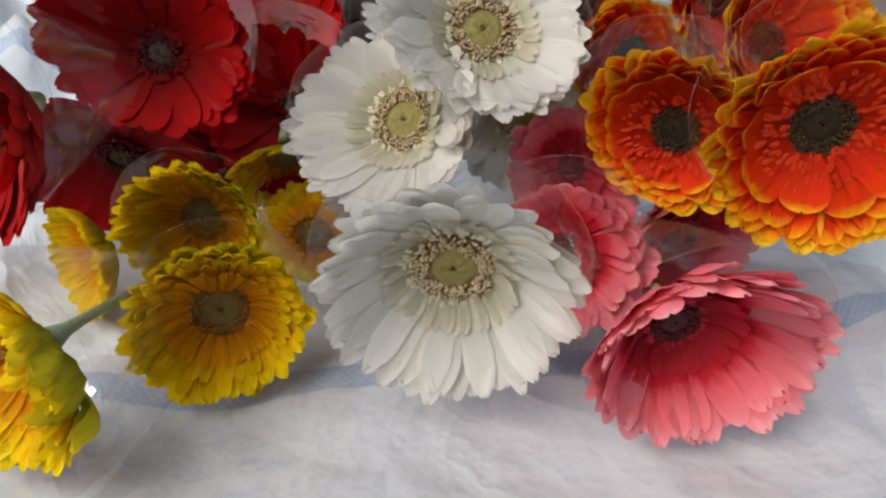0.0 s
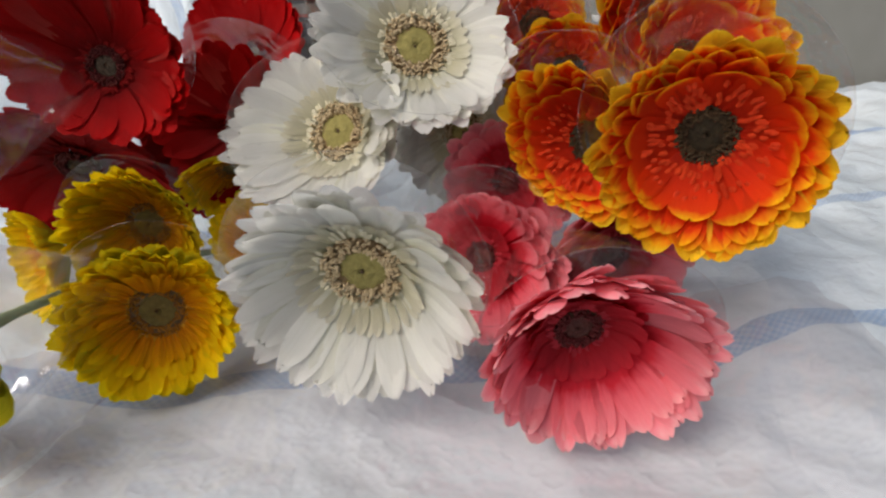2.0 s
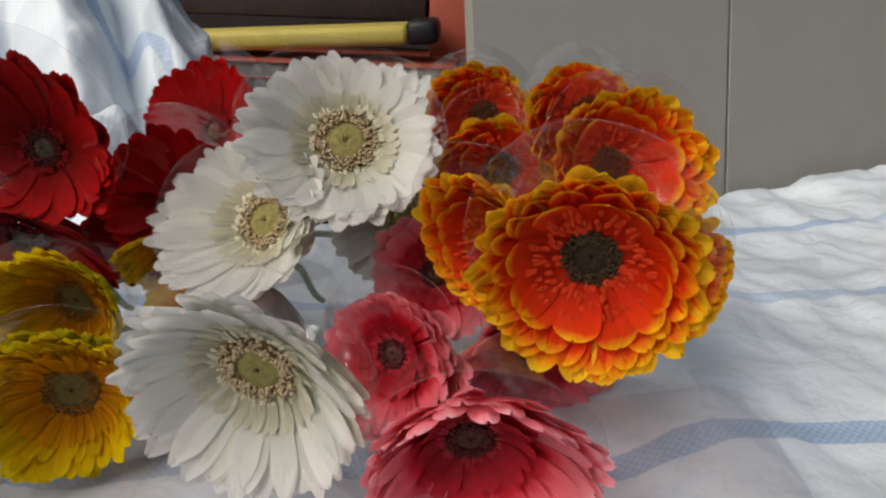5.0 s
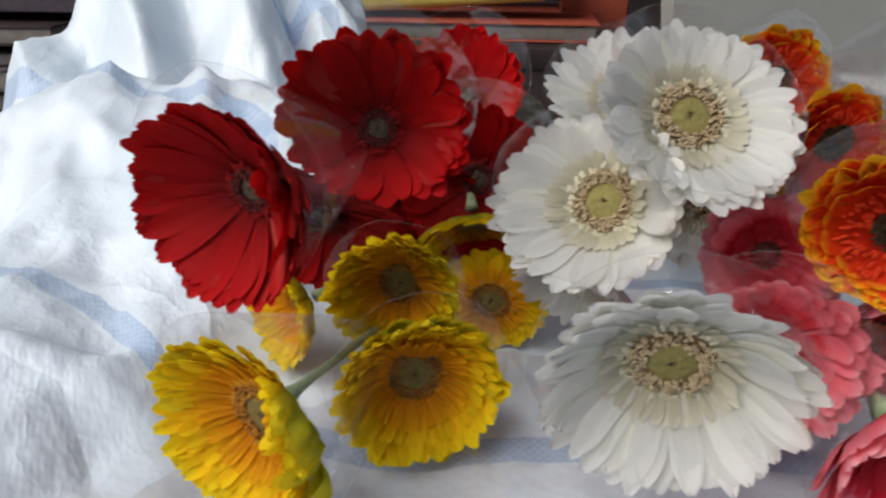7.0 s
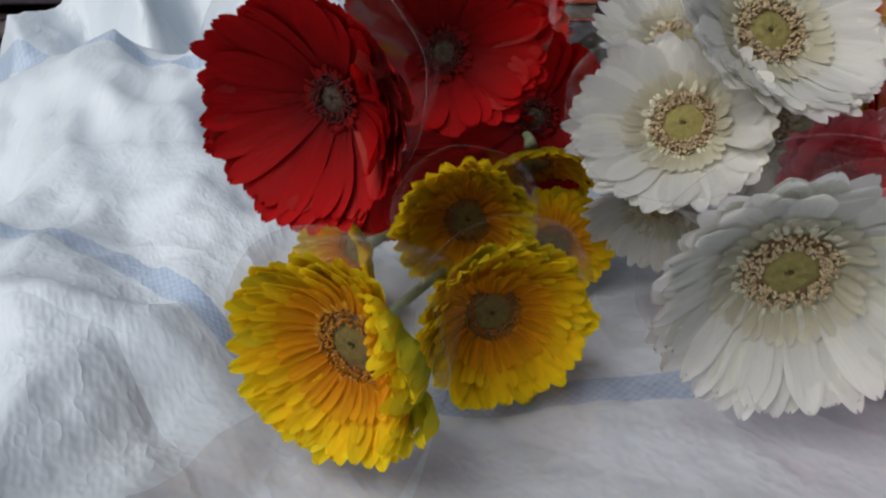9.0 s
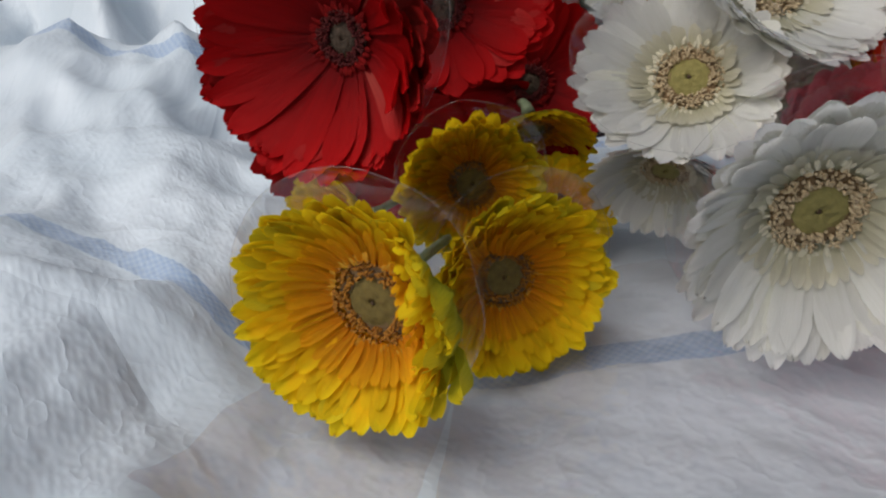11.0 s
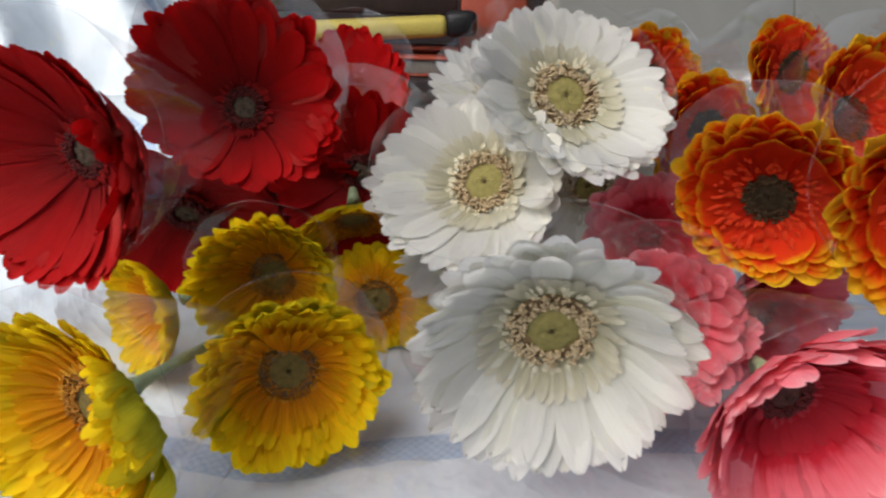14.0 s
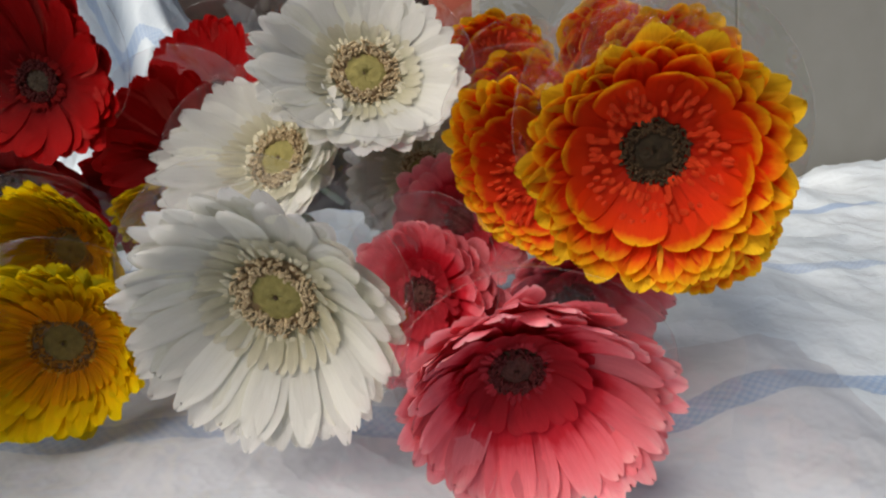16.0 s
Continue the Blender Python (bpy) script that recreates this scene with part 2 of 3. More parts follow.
TARP = tarp_material()
WALLPAINT = grainy("grey_green_paint", (0.25, 0.245, 0.215), (0.29, 0.28, 0.25), 3, 0.6, 0.001, 0.1)
CONCRETE = grainy("dark_floor", (0.05, 0.045, 0.045), (0.10, 0.09, 0.09), 6, 0.8)


# ---- building helpers ----
def mesh_of(name, bm, material, smooth=True):
    me = bpy.data.meshes.new(name)
    bm.normal_update()
    bm.to_mesh(me)
    bm.free()
    me.materials.append(material)
    for p in me.polygons:
        p.use_smooth = smooth
    return me


def part(name, bm, material, parent, label=""):
    """One mesh object under a thing or a part."""
    ob = new(name, mesh_of(name, bm, material))
    ob.parent = parent
    return tagged(ob, label)


def box(bm, lo, hi, bevel=0.0):
    c = [(a + b) / 2 for a, b in zip(lo, hi)]
    s = [b - a for a, b in zip(lo, hi)]
    made = bmesh.ops.create_cube(bm, size=1, matrix=Matrix.Translation(c) @ Matrix.Diagonal((*s, 1)))
    if bevel:
        edges = list({e for v in made["verts"] for e in v.link_edges})
        bmesh.ops.bevel(bm, geom=edges, offset=bevel, segments=2, affect="EDGES", profile=0.5)


def grid_faces(bm, rings, closed):
    """Quads between rows of vertices."""
    for r, s in zip(rings, rings[1:]):
        k = len(r)
        for i in range(k if closed else k - 1):
            j = (i + 1) % k
            bm.faces.new((r[i], r[j], s[j], s[i]))


# ---- the tarp ----
def smooth(a, b, v):
    v = min(1.0, max(0.0, (v - a) / (b - a)))
    return v * v * (3 - 2 * v)


def band_line(x):
    """The line of the blue band that runs in front of the bunch."""
    pts = ((-0.8, 0.33), (-0.38, 0.275), (-0.32, 0.268), (-0.265, 0.260), (-0.228, 0.236), (-0.193, 0.209), (-0.12, 0.206), (-0.056, 0.215), (-0.011, 0.219), (0.08, 0.220), (0.145, 0.225), (0.181, 0.237), (0.22, 0.251), (0.27, 0.257), (0.43, 0.290), (0.9, 0.42))
    for (x0, y0), (x1, y1) in zip(pts, pts[1:]):
        if x <= x1:
            return y0 + (y1 - y0) * (x - x0) / (x1 - x0)
    return pts[-1][1]


def back_edge(x):
    if x > -0.1:
        return 0.655 + 0.42 * (x - 0.33)
    return 0.475 + 0.30 * smooth(-0.16, -0.26, x)


def left_edge(y):
    return -0.75 + 0.25 * smooth(0.30, 0.43, y) + 0.05 * smooth(0.46, 0.66, y)


def tent(v, half):
    """A straight crease: 1 on the line, 0 at half a width from it."""
    return max(0.0, 1 - abs(v) / half)


def tarp_height(x, y):
    z = -0.010 + 0.026 * smooth(-0.15, -0.24, x) + 0.012 * smooth(0.10, 0.19, x) * smooth(0.5, 0.3, y) + 0.010 * smooth(0.14, 0.02, y)
    # crumpled folds with sharp crests
    away = 0.25 + 0.75 * max(smooth(-0.14, -0.22, x), (0.12 + 0.25 * smooth(0.3, 0.42, y)) * smooth(0.12, 0.2, x), smooth(0.14, 0.08, y))
    z += away * (0.019 * (0.3 - abs(noise.noise((x * 9 + 1.7 * y, y * 7, 0.3)))) + 0.012 * (0.25 - abs(noise.noise((x * 21, y * 17 + x * 6, 2.0)))))
    for scale, high in ((11.0, 0.034), (27.0, 0.015)):
        near = noise.voronoi((x * scale + 0.6 * noise.noise((x * 5, y * 5, 9.0)), y * scale * 0.8 + x * 2, 3.0))[0][0]
        z += away * high * (near - 0.45)
    z += 0.0012 * noise.noise((x * 70, y * 60, 4.0)) + 0.016 * smooth(0.28, 0.55, x) * smooth(0.4, 0.6, y)
    # straight pulled creases across the slack cloth
    slack = smooth(-0.16, -0.22, x)
    for turn, at, half, high in ((0.45, 0.06, 0.030, 0.011), (0.9, -0.09, 0.024, 0.009), (-0.5, 0.385, 0.035, 0.012), (-0.95, 0.40, 0.022, -0.008), (1.35, -0.245, 0.028, 0.010), (0.15, 0.235, 0.020, 0.007), (1.2, -0.18, 0.020, -0.008)):
        off = -x * math.sin(turn) + y * math.cos(turn) - at + 0.012 * noise.noise((x * 6, y * 6, at * 40))
        z += slack * high * tent(off, half)
    # pressed down under the low blooms
    z -= 0.010 * math.exp(-((x + 0.085) / 0.05) ** 2 - ((y - 0.20) / 0.06) ** 2) + 0.006 * math.exp(-((x - 0.085) / 0.05) ** 2 - ((y - 0.16) / 0.05) ** 2)
    # the gathered pile at the back left: a front slope up to a ridge, a drop behind it, then slanted folds
    side = smooth(-0.15, -0.235, x)
    crest = 0.49 + 0.30 * (x + 0.36)
    if y < crest:
        rise = 0.062 * smooth(0.30, crest, y) ** 1.3 * smooth(-0.52, -0.36, x)
    else:
        far = y - crest
        rise = (0.062 - 0.040 * smooth(0.0, 0.03, far)) * smooth(-0.52, -0.36, x) + 0.16 * smooth(-0.02, 0.24, far)
        wob = 0.02 * noise.noise((x * 7, y * 7, 7.0))
        fold = tent(((x + 0.75 * (y - 0.6) + wob) / 0.12) % 1 - 0.4, 0.45)
        rise += 0.048 * (fold - 0.5) * smooth(0.0, 0.06, far)
    if y >= crest:
        side = smooth(-0.165, -0.21, x) * (0.5 + 0.5 * smooth(-0.20, -0.37, x))
    z += side * rise
    z -= 0.035 * tent((x + 0.255) + 0.62 * (y - 0.6), 0.022) * smooth(0.50, 0.56, y)
    return z


def build_tarp():
    bm = bmesh.new()
    lay = bm.loops.layers.uv.new("cloth")
    nx, ny = 400, 290
    cloth = {}
    rows = []
    for j in range(ny + 1):
        row = []
        for i in range(nx + 1):
            x = -0.95 + 1.9 * i / nx
            y = -0.45 + 1.30 * j / ny
            z = tarp_height(x, y)
            out = max(y - back_edge(x), left_edge(y) - x, 0.0)
            z -= 0.85 * smooth(0.0, 0.09, out)
            v = bm.verts.new((x, y, max(z, -0.55)))
            cloth[v] = (x, (y - band_line(x)) * (1 - 0.3 * smooth(-0.15, -0.25, x) * smooth(0.36, 0.45, y)))
            row.append(v)
        rows.append(row)
    grid_faces(bm, rows, False)
    for f in bm.faces:
        for loop in f.loops:
            loop[lay].uv = cloth[loop.vert]
    ob = new("tarpaulin", mesh_of("tarpaulin", bm, TARP))
    return tagged(ob, "crumpled white woven plastic tarpaulin with pale blue bands", "tarpaulin")


# ---- flowers ----
def petal_mesh(name, material, tip, sag, curl, fold, ruffle, seed):
    """A petal one unit long from its base, with a shaped outline, a keel and a curled tip."""
    rnd = random.Random(seed)
    bm = bmesh.new()
    across = (-1, -0.5, 0, 0.5, 1)
    skew = rnd.uniform(-0.05, 0.05)
    rows = []
    for u in (0.0, 0.2, 0.42, 0.62, 0.74, 0.84, 0.91, 0.96, 0.985, 1.0):
        body = 0.42 + 0.58 * math.sin(min(u / 0.72, 1.0) * math.pi / 2)
        if u > 0.72:
            body *= max(0.0, 1 - ((u - 0.72) / 0.285) ** tip) ** 0.55
        row = []
        for k in across:
            x = u - 0.05 * (abs(k) < 0.3) * (u > 0.99) * rnd.uniform(0.2, 1)
            y = 0.5 * k * body + skew * u * u
            z = -sag * math.sin(math.pi * u) - curl * u ** 4 + fold * (abs(k) - 0.4) * body
            z += ruffle * math.sin(u * 9 + k * 3 + seed) * u
            row.append(bm.verts.new((x, y, z)))
        rows.append(row)
    grid_faces(bm, rows, False)
    me = mesh_of(name, bm, material)
    return me


PETALS, UNDER, INNER = {}, {}, {}
for hue, (tip, fold, ruffle, bowl, flare) in {"white": (1.25, 0.02, 0.006, 0.04, 0.02), "red": (1.8, 0.02, 0.006, 0.06, 0.02), "yellow": (2.4, 0.04, 0.014, 0.08, 0.03), "orange": (2.1, 0.08, 0.010, 0.05, 0.0), "pink": (2.4, 0.03, 0.008, 0.10, 0.045)}.items():
    for store, paint in ((PETALS, PETAL), (UNDER, OUTSIDE), (INNER, THROAT)):
        store[hue] = [petal_mesh("petal", paint[hue], tip, bowl + 0.012 * k, flare * k, fold, ruffle, 11 * k + 3) for k in range(4)]


def turned(origin, x, up, sx, sy, sz):
    """A matrix at origin with its x along x, its z near up, scaled."""
    x = x.normalized()
    y = up.cross(x).normalized()
    z = x.cross(y)
    m = Matrix((x, y, z)).transposed().to_4x4()
    return Matrix.Translation(origin) @ m @ Matrix.Diagonal((sx, sy, sz, 1))


def direction(elevation, bearing):
    e, a = radians(elevation), radians(bearing)
    return Vector((math.cos(e) * math.sin(a), -math.cos(e) * math.cos(a), math.sin(e)))


def tube(bm, pts, radii, k=10):
    rings = []
    for i, p in enumerate(pts):
        d = (pts[min(i + 1, len(pts) - 1)] - pts[max(i - 1, 0)]).normalized()
        a = d.orthogonal().normalized()
        b = d.cross(a)
        if i and rings:
            ref = rings[-1][0].co - pts[i - 1]
            a = (ref - d * ref.dot(d)).normalized()
            b = d.cross(a)
        rings.append([bm.verts.new(p + radii[i] * (math.cos(t) * a + math.sin(t) * b)) for t in (2 * math.pi * j / k for j in range(k))])
    grid_faces(bm, rings, True)
    bm.faces.new(rings[-1])
    bm.faces.new(list(reversed(rings[0])))


SIZES = {  # layers: (petals, length, width, lift), ring radius over rim radius
    "white": ([(28, 0.93, 1.35, -0.02), (32, 1.0, 1.28, 0.0), (30, 0.95, 1.25, 0.010), (38, 0.36, 0.8, 0.012)], 0.325),
    "red": ([(26, 0.94, 1.5, -0.02), (34, 1.0, 1.45, 0.0), (32, 0.97, 1.4, 0.006)], 0.205),
    "yellow": ([(28, 0.93, 1.45, -0.03), (36, 1.0, 1.3, 0.0), (38, 0.94, 1.2, 0.012), (38, 0.74, 1.0, 0.022), (42, 0.48, 0.8, 0.03)], 0.37),
    "orange": ([(24, 0.99, 1.35, -0.03), (25, 0.98, 1.3, 0.0), (21, 0.87, 1.2, 0.045), (12, 0.68, 0.95, 0.12)], 0.265),
    "pink": ([(26, 0.92, 1.45, -0.04), (30, 1.0, 1.45, 0.0), (28, 0.92, 1.4, 0.010), (26, 0.38, 0.9, 0.01)], 0.225),
}


def gerbera(hue, heart, rim, elevation, bearing, radius, seed, label, sleeve=1.07, pinch=()):
    """A gerbera in its clear sleeve: heart is the disc's middle, rim the way from it to the middle of the petal tips' circle."""
    rnd = random.Random(seed)
    heart, rim = Vector(heart), Vector(rim)
    n = direction(elevation, bearing)
    face = (rim.normalized() + 0.8 * n).normalized()
    a = n.cross(Vector((0.01, 0.02, 1))).normalized()
    b = n.cross(a)
    thing = new("gerbera")
    thing.location = heart
    tagged(thing, label, "flower", "gerberas in the bunch")
    layers, ring = SIZES[hue]
    rd = ring * radius
    phase = rnd.uniform(0, 6.28)

    def spoke(t):
        s = math.cos(t) * a + math.sin(t) * b
        flat = (s - face * s.dot(face)).normalized()
        return s, flat
    for layer, (count, length, width, lift) in enumerate(layers):
        for i in range(count):
            t = phase + layer * 0.6 + 2 * math.pi * (i + rnd.uniform(-0.28, 0.28)) / count
            s, flat = spoke(t)
            tip = rim + radius * rnd.uniform(0.95, 1.04) * s
            near, angle, bulge = 0.0, 90, 0.0
            for middle, half, lean, swell in pinch:
                d = 1 - abs((t - middle + math.pi) % (2 * math.pi) - math.pi) / half
                if d > near:
                    near, angle, bulge = d, lean, swell
            near = min(1.0, 1.6 * near * near * (3 - 2 * near))
            rank = min(1.0, 0.72 + 0.09 * layer)
            base = flat * rd * (rank + near * (1.08 + 0.2 * bulge - 0.09 * layer - rank)) + face * (0.0005 + 0.0011 * layer)
            way = tip - base
            up = (face - face.project(way)).normalized()
            way = way + up * way.length * (lift + rnd.uniform(-0.018, 0.018)) + way.cross(up) * rnd.uniform(-0.07, 0.07)
            # petals that close in over the disc on one side
            lean = face.angle(way)
            if near > 0 and lean > radians(angle):
                lean += near * (radians(angle + rnd.uniform(-5, 5) + (6 - 3 * layer)) - lean)
                away = (way - face * way.dot(face)).normalized()
                way = way.length * (1 + 0.14 * near * bulge) * (math.cos(lean) * face + math.sin(lean) * away)
                up = (face - face.project(way)).normalized()
            size = way.length * length * rnd.uniform(0.92, 1.04)
            wide = 2 * math.pi * radius / count * width * (0.55 + 0.45 * length) * rnd.uniform(0.85, 1.12)
            leaf = new("petal", rnd.choice(UNDER[hue] if layer == 0 or (layer == 1 and near > 0.4) else INNER[hue] if length < 0.6 else PETALS[hue]))
            leaf.parent = thing
            leaf.matrix_basis = turned(base, way, (up + 0.055 * rnd.uniform(-1, 1) * way.cross(up).normalized()), size, wide, size * rnd.uniform(0.8, 1.4) * (1 + 1.8 * near * bulge))
    # short inner florets round the disc
    bm = bmesh.new()
    for i in range(150 if hue == "orange" else 70):
        t = rnd.uniform(0, 6.283)
        s, flat = spoke(t)
        r0 = rd * rnd.uniform(0.92, 2.0 if hue == "orange" else 1.15)
        p = flat * r0 + face * (0.0045 + (0.7 if hue == "orange" else 0.25) * max(0.0, r0 - rd))
        out = (flat * rnd.uniform(0.8, 1.1) + face * rnd.uniform(0.25, 0.55)).normalized()
        side = face.cross(flat)
        L, w = radius * (rnd.uniform(0.06, 0.11) if hue == "orange" else rnd.uniform(0.05, 0.10)), radius * (0.024 if hue == "orange" else 0.020)
        row = []
        for u, ww in ((0, 0.7), (0.6, 1.0), (1.0, 0.35)):
            q = p + out * L * u - face * L * 0.25 * u * u
            row.append([bm.verts.new(q - side * w * ww), bm.verts.new(q + face * w * 0.5), bm.verts.new(q + side * w * ww)])
        grid_faces(bm, row, False)
    tagged(part("floret_ring", bm, FLORET[hue], thing, "short curled inner florets"), kind="stuff")
    # the ring of anthers
    bm = bmesh.new()
    for i in range(330):
        t = rnd.uniform(0, 6.283)
        s, flat = spoke(t)
        p = flat * rd * rnd.uniform(0.60, 1.04) + face * radius * rnd.uniform(0.105, 0.135)
        out = (flat * rnd.uniform(-0.3, 0.8) + face + face.cross(flat) * rnd.uniform(-0.6, 0.6)).normalized()
        m = turned(p, out, flat, radius * rnd.uniform(0.020, 0.032), radius * 0.0125, radius * 0.0125)
        bmesh.ops.create_cone(bm, cap_ends=True, segments=5, radius1=0.8, radius2=1.0, depth=1.6, matrix=m @ Matrix.Rotation(radians(90), 4, "Y"))
    tagged(part("anther_ring", bm, ANTHER[hue], thing, "speckled ring of anthers"), kind="stuff")
    # the dark bed under the anthers
    bm = bmesh.new()
    rings = []
    for u, h in ((0.5, 0.10), (0.8, 0.095), (0.97, 0.07)):
        rings.append([bm.verts.new(spoke(2 * math.pi * j / 30)[1] * rd * u + face * radius * h) for j in range(30)])
    grid_faces(bm, rings, True)
    part("receptacle", bm, BEDLIGHT if hue in ("white", "yellow") else BED, thing, "dark bed round the disc")
    # the domed disc
    bm = bmesh.new()
    rings = []
    for i in range(1, 11):
        u = i / 10
        row = []
        for j in range(30):
            s, flat = spoke(2 * math.pi * j / 30)
            h = 0.10 + 0.03 * (1 - u * u) - 0.03 * math.exp(-(u / 0.16) ** 2) + 0.012 * rnd.uniform(-1, 1)
            row.append(bm.verts.new(flat * rd * 0.61 * u + face * radius * h))
        rings.append(row)
    mid = bm.verts.new(face * radius * 0.10)
    for j in range(30):
        bm.faces.new((mid, rings[0][j], rings[0][(j + 1) % 30]))
    grid_faces(bm, rings, True)
    disc = part("disc", bm, DISC[hue], thing, "domed flower disc")
    # a flattened dark bead stands in for the small black pit at the middle
    bm = bmesh.new()
    off = face.orthogonal().normalized() * rd * rnd.uniform(-0.1, 0.1)
    bmesh.ops.create_icosphere(bm, subdivisions=1, radius=1, matrix=turned(face * radius * 0.112 + off, face, a, radius * 0.012, rd * rnd.uniform(0.07, 0.11), rd * rnd.uniform(0.05, 0.08)))
    part("disc_pit", bm, BED, disc, "small dark pit at the middle of the disc")
    # stem, sinking to the cloth behind
    bm = bmesh.new()
    if heart.x < -0.12 and heart.z < 0.05:
        end = Vector((heart.x * 0.75, heart.y + 0.15, -0.004)) - heart
        c2 = Vector((end.x * 0.8, end.y * 0.7, end.z * 0.45))
    else:
        run = (heart - Vector((-0.02, 0.0, 0.20))).normalized()
        end = run * min(0.11, (heart.z + 0.004) / max(0.05, -run.z))
        c2 = end * 0.6
    c1 = -face * 0.03
    pts = []
    for i in range(15):
        u = i / 14
        pts.append((1 - u) ** 3 * (-face * 0.006) + 3 * u * (1 - u) ** 2 * c1 + 3 * u * u * (1 - u) * c2 + u ** 3 * end)
    tube(bm, pts, [0.005 * radius / 0.04] + [0.0025] + [0.0019] * 13)
    part("stem", bm, STEM, thing, "pale green stem")
    if not sleeve:
        return thing
    # the film cone
    bm = bmesh.new()
    rings = []
    top = rim * 0.80 + Vector((0, 0.005, 0.007)) * rnd.uniform(0.6, 1.3)
    wide_rim = sleeve + rnd.uniform(-0.03, 0.05)
    foot = -face * 0.055 + Vector((0, 0, -0.004))
    for i in range(9):
        u = i / 8
        row = []
        for j in range(56):
            t = 2 * math.pi * j / 56
            s, flat = spoke(t)
            q = foot.lerp(top, u) + s * (0.006 + (radius * wide_rim - 0.006) * u ** 0.8)
            q += s * 0.0016 * u * noise.noise((math.cos(t) * 2, math.sin(t) * 2 + u, seed))
            row.append(bm.verts.new(q))
        rings.append(row)
    grid_faces(bm, rings, True)
    edge = [v.co.copy() for v in rings[-1]]
    wrap = part("plastic_sleeve", bm, FILM, thing, "clear plastic film sleeve")
    wrap.visible_shadow = False
    bm = bmesh.new()
    tube(bm, edge + edge[:1], [0.00012] * (len(edge) + 1), 4)
    part("rim", bm, RIMFILM, wrap, "bright cut rim of the film").visible_shadow = False
    return thing


build_tarp()
FLOWERS = [
    ("white", (0.004, 0.195, 0.056), (-0.003, -0.022, -0.007), -6, -4, 0.0440),
    ("white", (-0.015, 0.267, 0.081), (-0.009, -0.016, 0.008), 46, -11, 0.0399),
    ("white", (0.016, 0.285, 0.114), (0.002, -0.020, 0.009), 47, 19, 0.0426),
    ("white", (0.007, 0.371, 0.096), (-0.001, -0.010, 0.017), 61, -8, 0.0477),
    ("orange", (0.114, 0.193, 0.106), (-0.004, -0.020, -0.003), -5, -13, 0.0347),
    ("orange", (0.091, 0.244, 0.087), (-0.010, -0.019, 0.002), -19, -35, 0.0348),
    ("orange", (0.130, 0.277, 0.110), (0.009, -0.021, 0.006), 27, 12, 0.0352),
    ("orange", (0.085, 0.309, 0.101), (-0.001, -0.015, -0.006), 11, 29, 0.0330),
    ("orange", (0.076, 0.371, 0.114), (-0.004, -0.015, -0.004), 7, 16, 0.0335),
    ("orange", (0.123, 0.318, 0.125), (0.004, -0.013, -0.005), 30, 31, 0.0350),
    ("pink", (0.079, 0.188, 0.038), (0.006, -0.029, -0.004), -12, 2, 0.0380),
    ("pink", (0.047, 0.230, 0.042), (-0.003, -0.020, 0.003), 20, -25, 0.0290),
    ("pink", (0.106, 0.270, 0.026), (0.006, -0.017, -0.005), -11, 21, 0.0430),
    ("yellow", (-0.131, 0.168, 0.038), (-0.009, -0.014, -0.002), 4, -15, 0.0360),
    ("yellow", (-0.0915, 0.224, 0.017), (0.008, -0.026, 0.006), 3, 20, 0.0330),
    ("yellow", (-0.102, 0.254, 0.044), (0.000, -0.023, 0.003), -4, 10, 0.0285),
    ("yellow", (-0.063, 0.286, 0.019), (0.000, -0.005, -0.000), 0, -5, 0.0286),
    ("red", (-0.140, 0.201, 0.107), (-0.009, -0.019, -0.003), 2, -14, 0.0359),
    ("red", (-0.113, 0.269, 0.110), (0.003, -0.024, 0.007), -13, 1, 0.0384),
    ("red", (-0.088, 0.391, 0.091), (-0.005, -0.017, 0.009), 25, -15, 0.0396),
    ("red", (-0.073, 0.313, 0.073), (-0.001, -0.020, 0.003), 8, -3, 0.0389),
    ("white", (0.038, 0.321, 0.067), (-0.002, -0.018, 0.002), 10, 0, 0.034),
    ("white", (-0.018, 0.270, 0.046), (-0.006, -0.014, -0.012), -38, -30, 0.032),
    ("yellow", (-0.152, 0.262, 0.024), (-0.012, -0.014, -0.002), 5, -40, 0.026),
    ("yellow", (-0.074, 0.292, 0.058), (0.002, -0.010, -0.012), -35, 10, 0.027),
    ("pink", (0.058, 0.280, 0.056), (0.000, -0.014, 0.002), 10, -10, 0.030),
    ("orange", (0.148, 0.258, 0.072), (0.006, -0.016, 0.000), 0, 20, 0.032),
    ("red", (-0.150, 0.292, 0.060), (0.000, -0.016, -0.010), -28, 0, 0.050),
    ("red", (-0.102, 0.325, 0.055), (0.004, -0.014, -0.008), -20, 10, 0.036),
]
PINCHED = {  # where round the rim petals close in (radians, half width, degrees from the axis, swell), by place in FLOWERS
    0: ((3.3, 0.8, 54, 0.0),), 1: ((3.1, 0.9, 48, 0.0),), 11: ((3.4, 1.2, 46, 0.3),),
    13: ((3.25, 1.2, 26, 1.0),), 14: ((4.6, 0.8, 50, 0.0),), 15: ((3.6, 0.9, 50, 0.0),), 17: ((3.2, 1.1, 44, 0.5),),
}
LABELS = {
    "white": "white gerbera with an olive disc in a clear sleeve",
    "red": "deep red gerbera with a grey disc in a clear sleeve",
    "yellow": "yellow gerbera with a dull green disc in a clear sleeve",
    "orange": "orange gerbera with yellow petal tips in a clear sleeve",
    "pink": "pink gerbera with a darker throat in a clear sleeve",
}
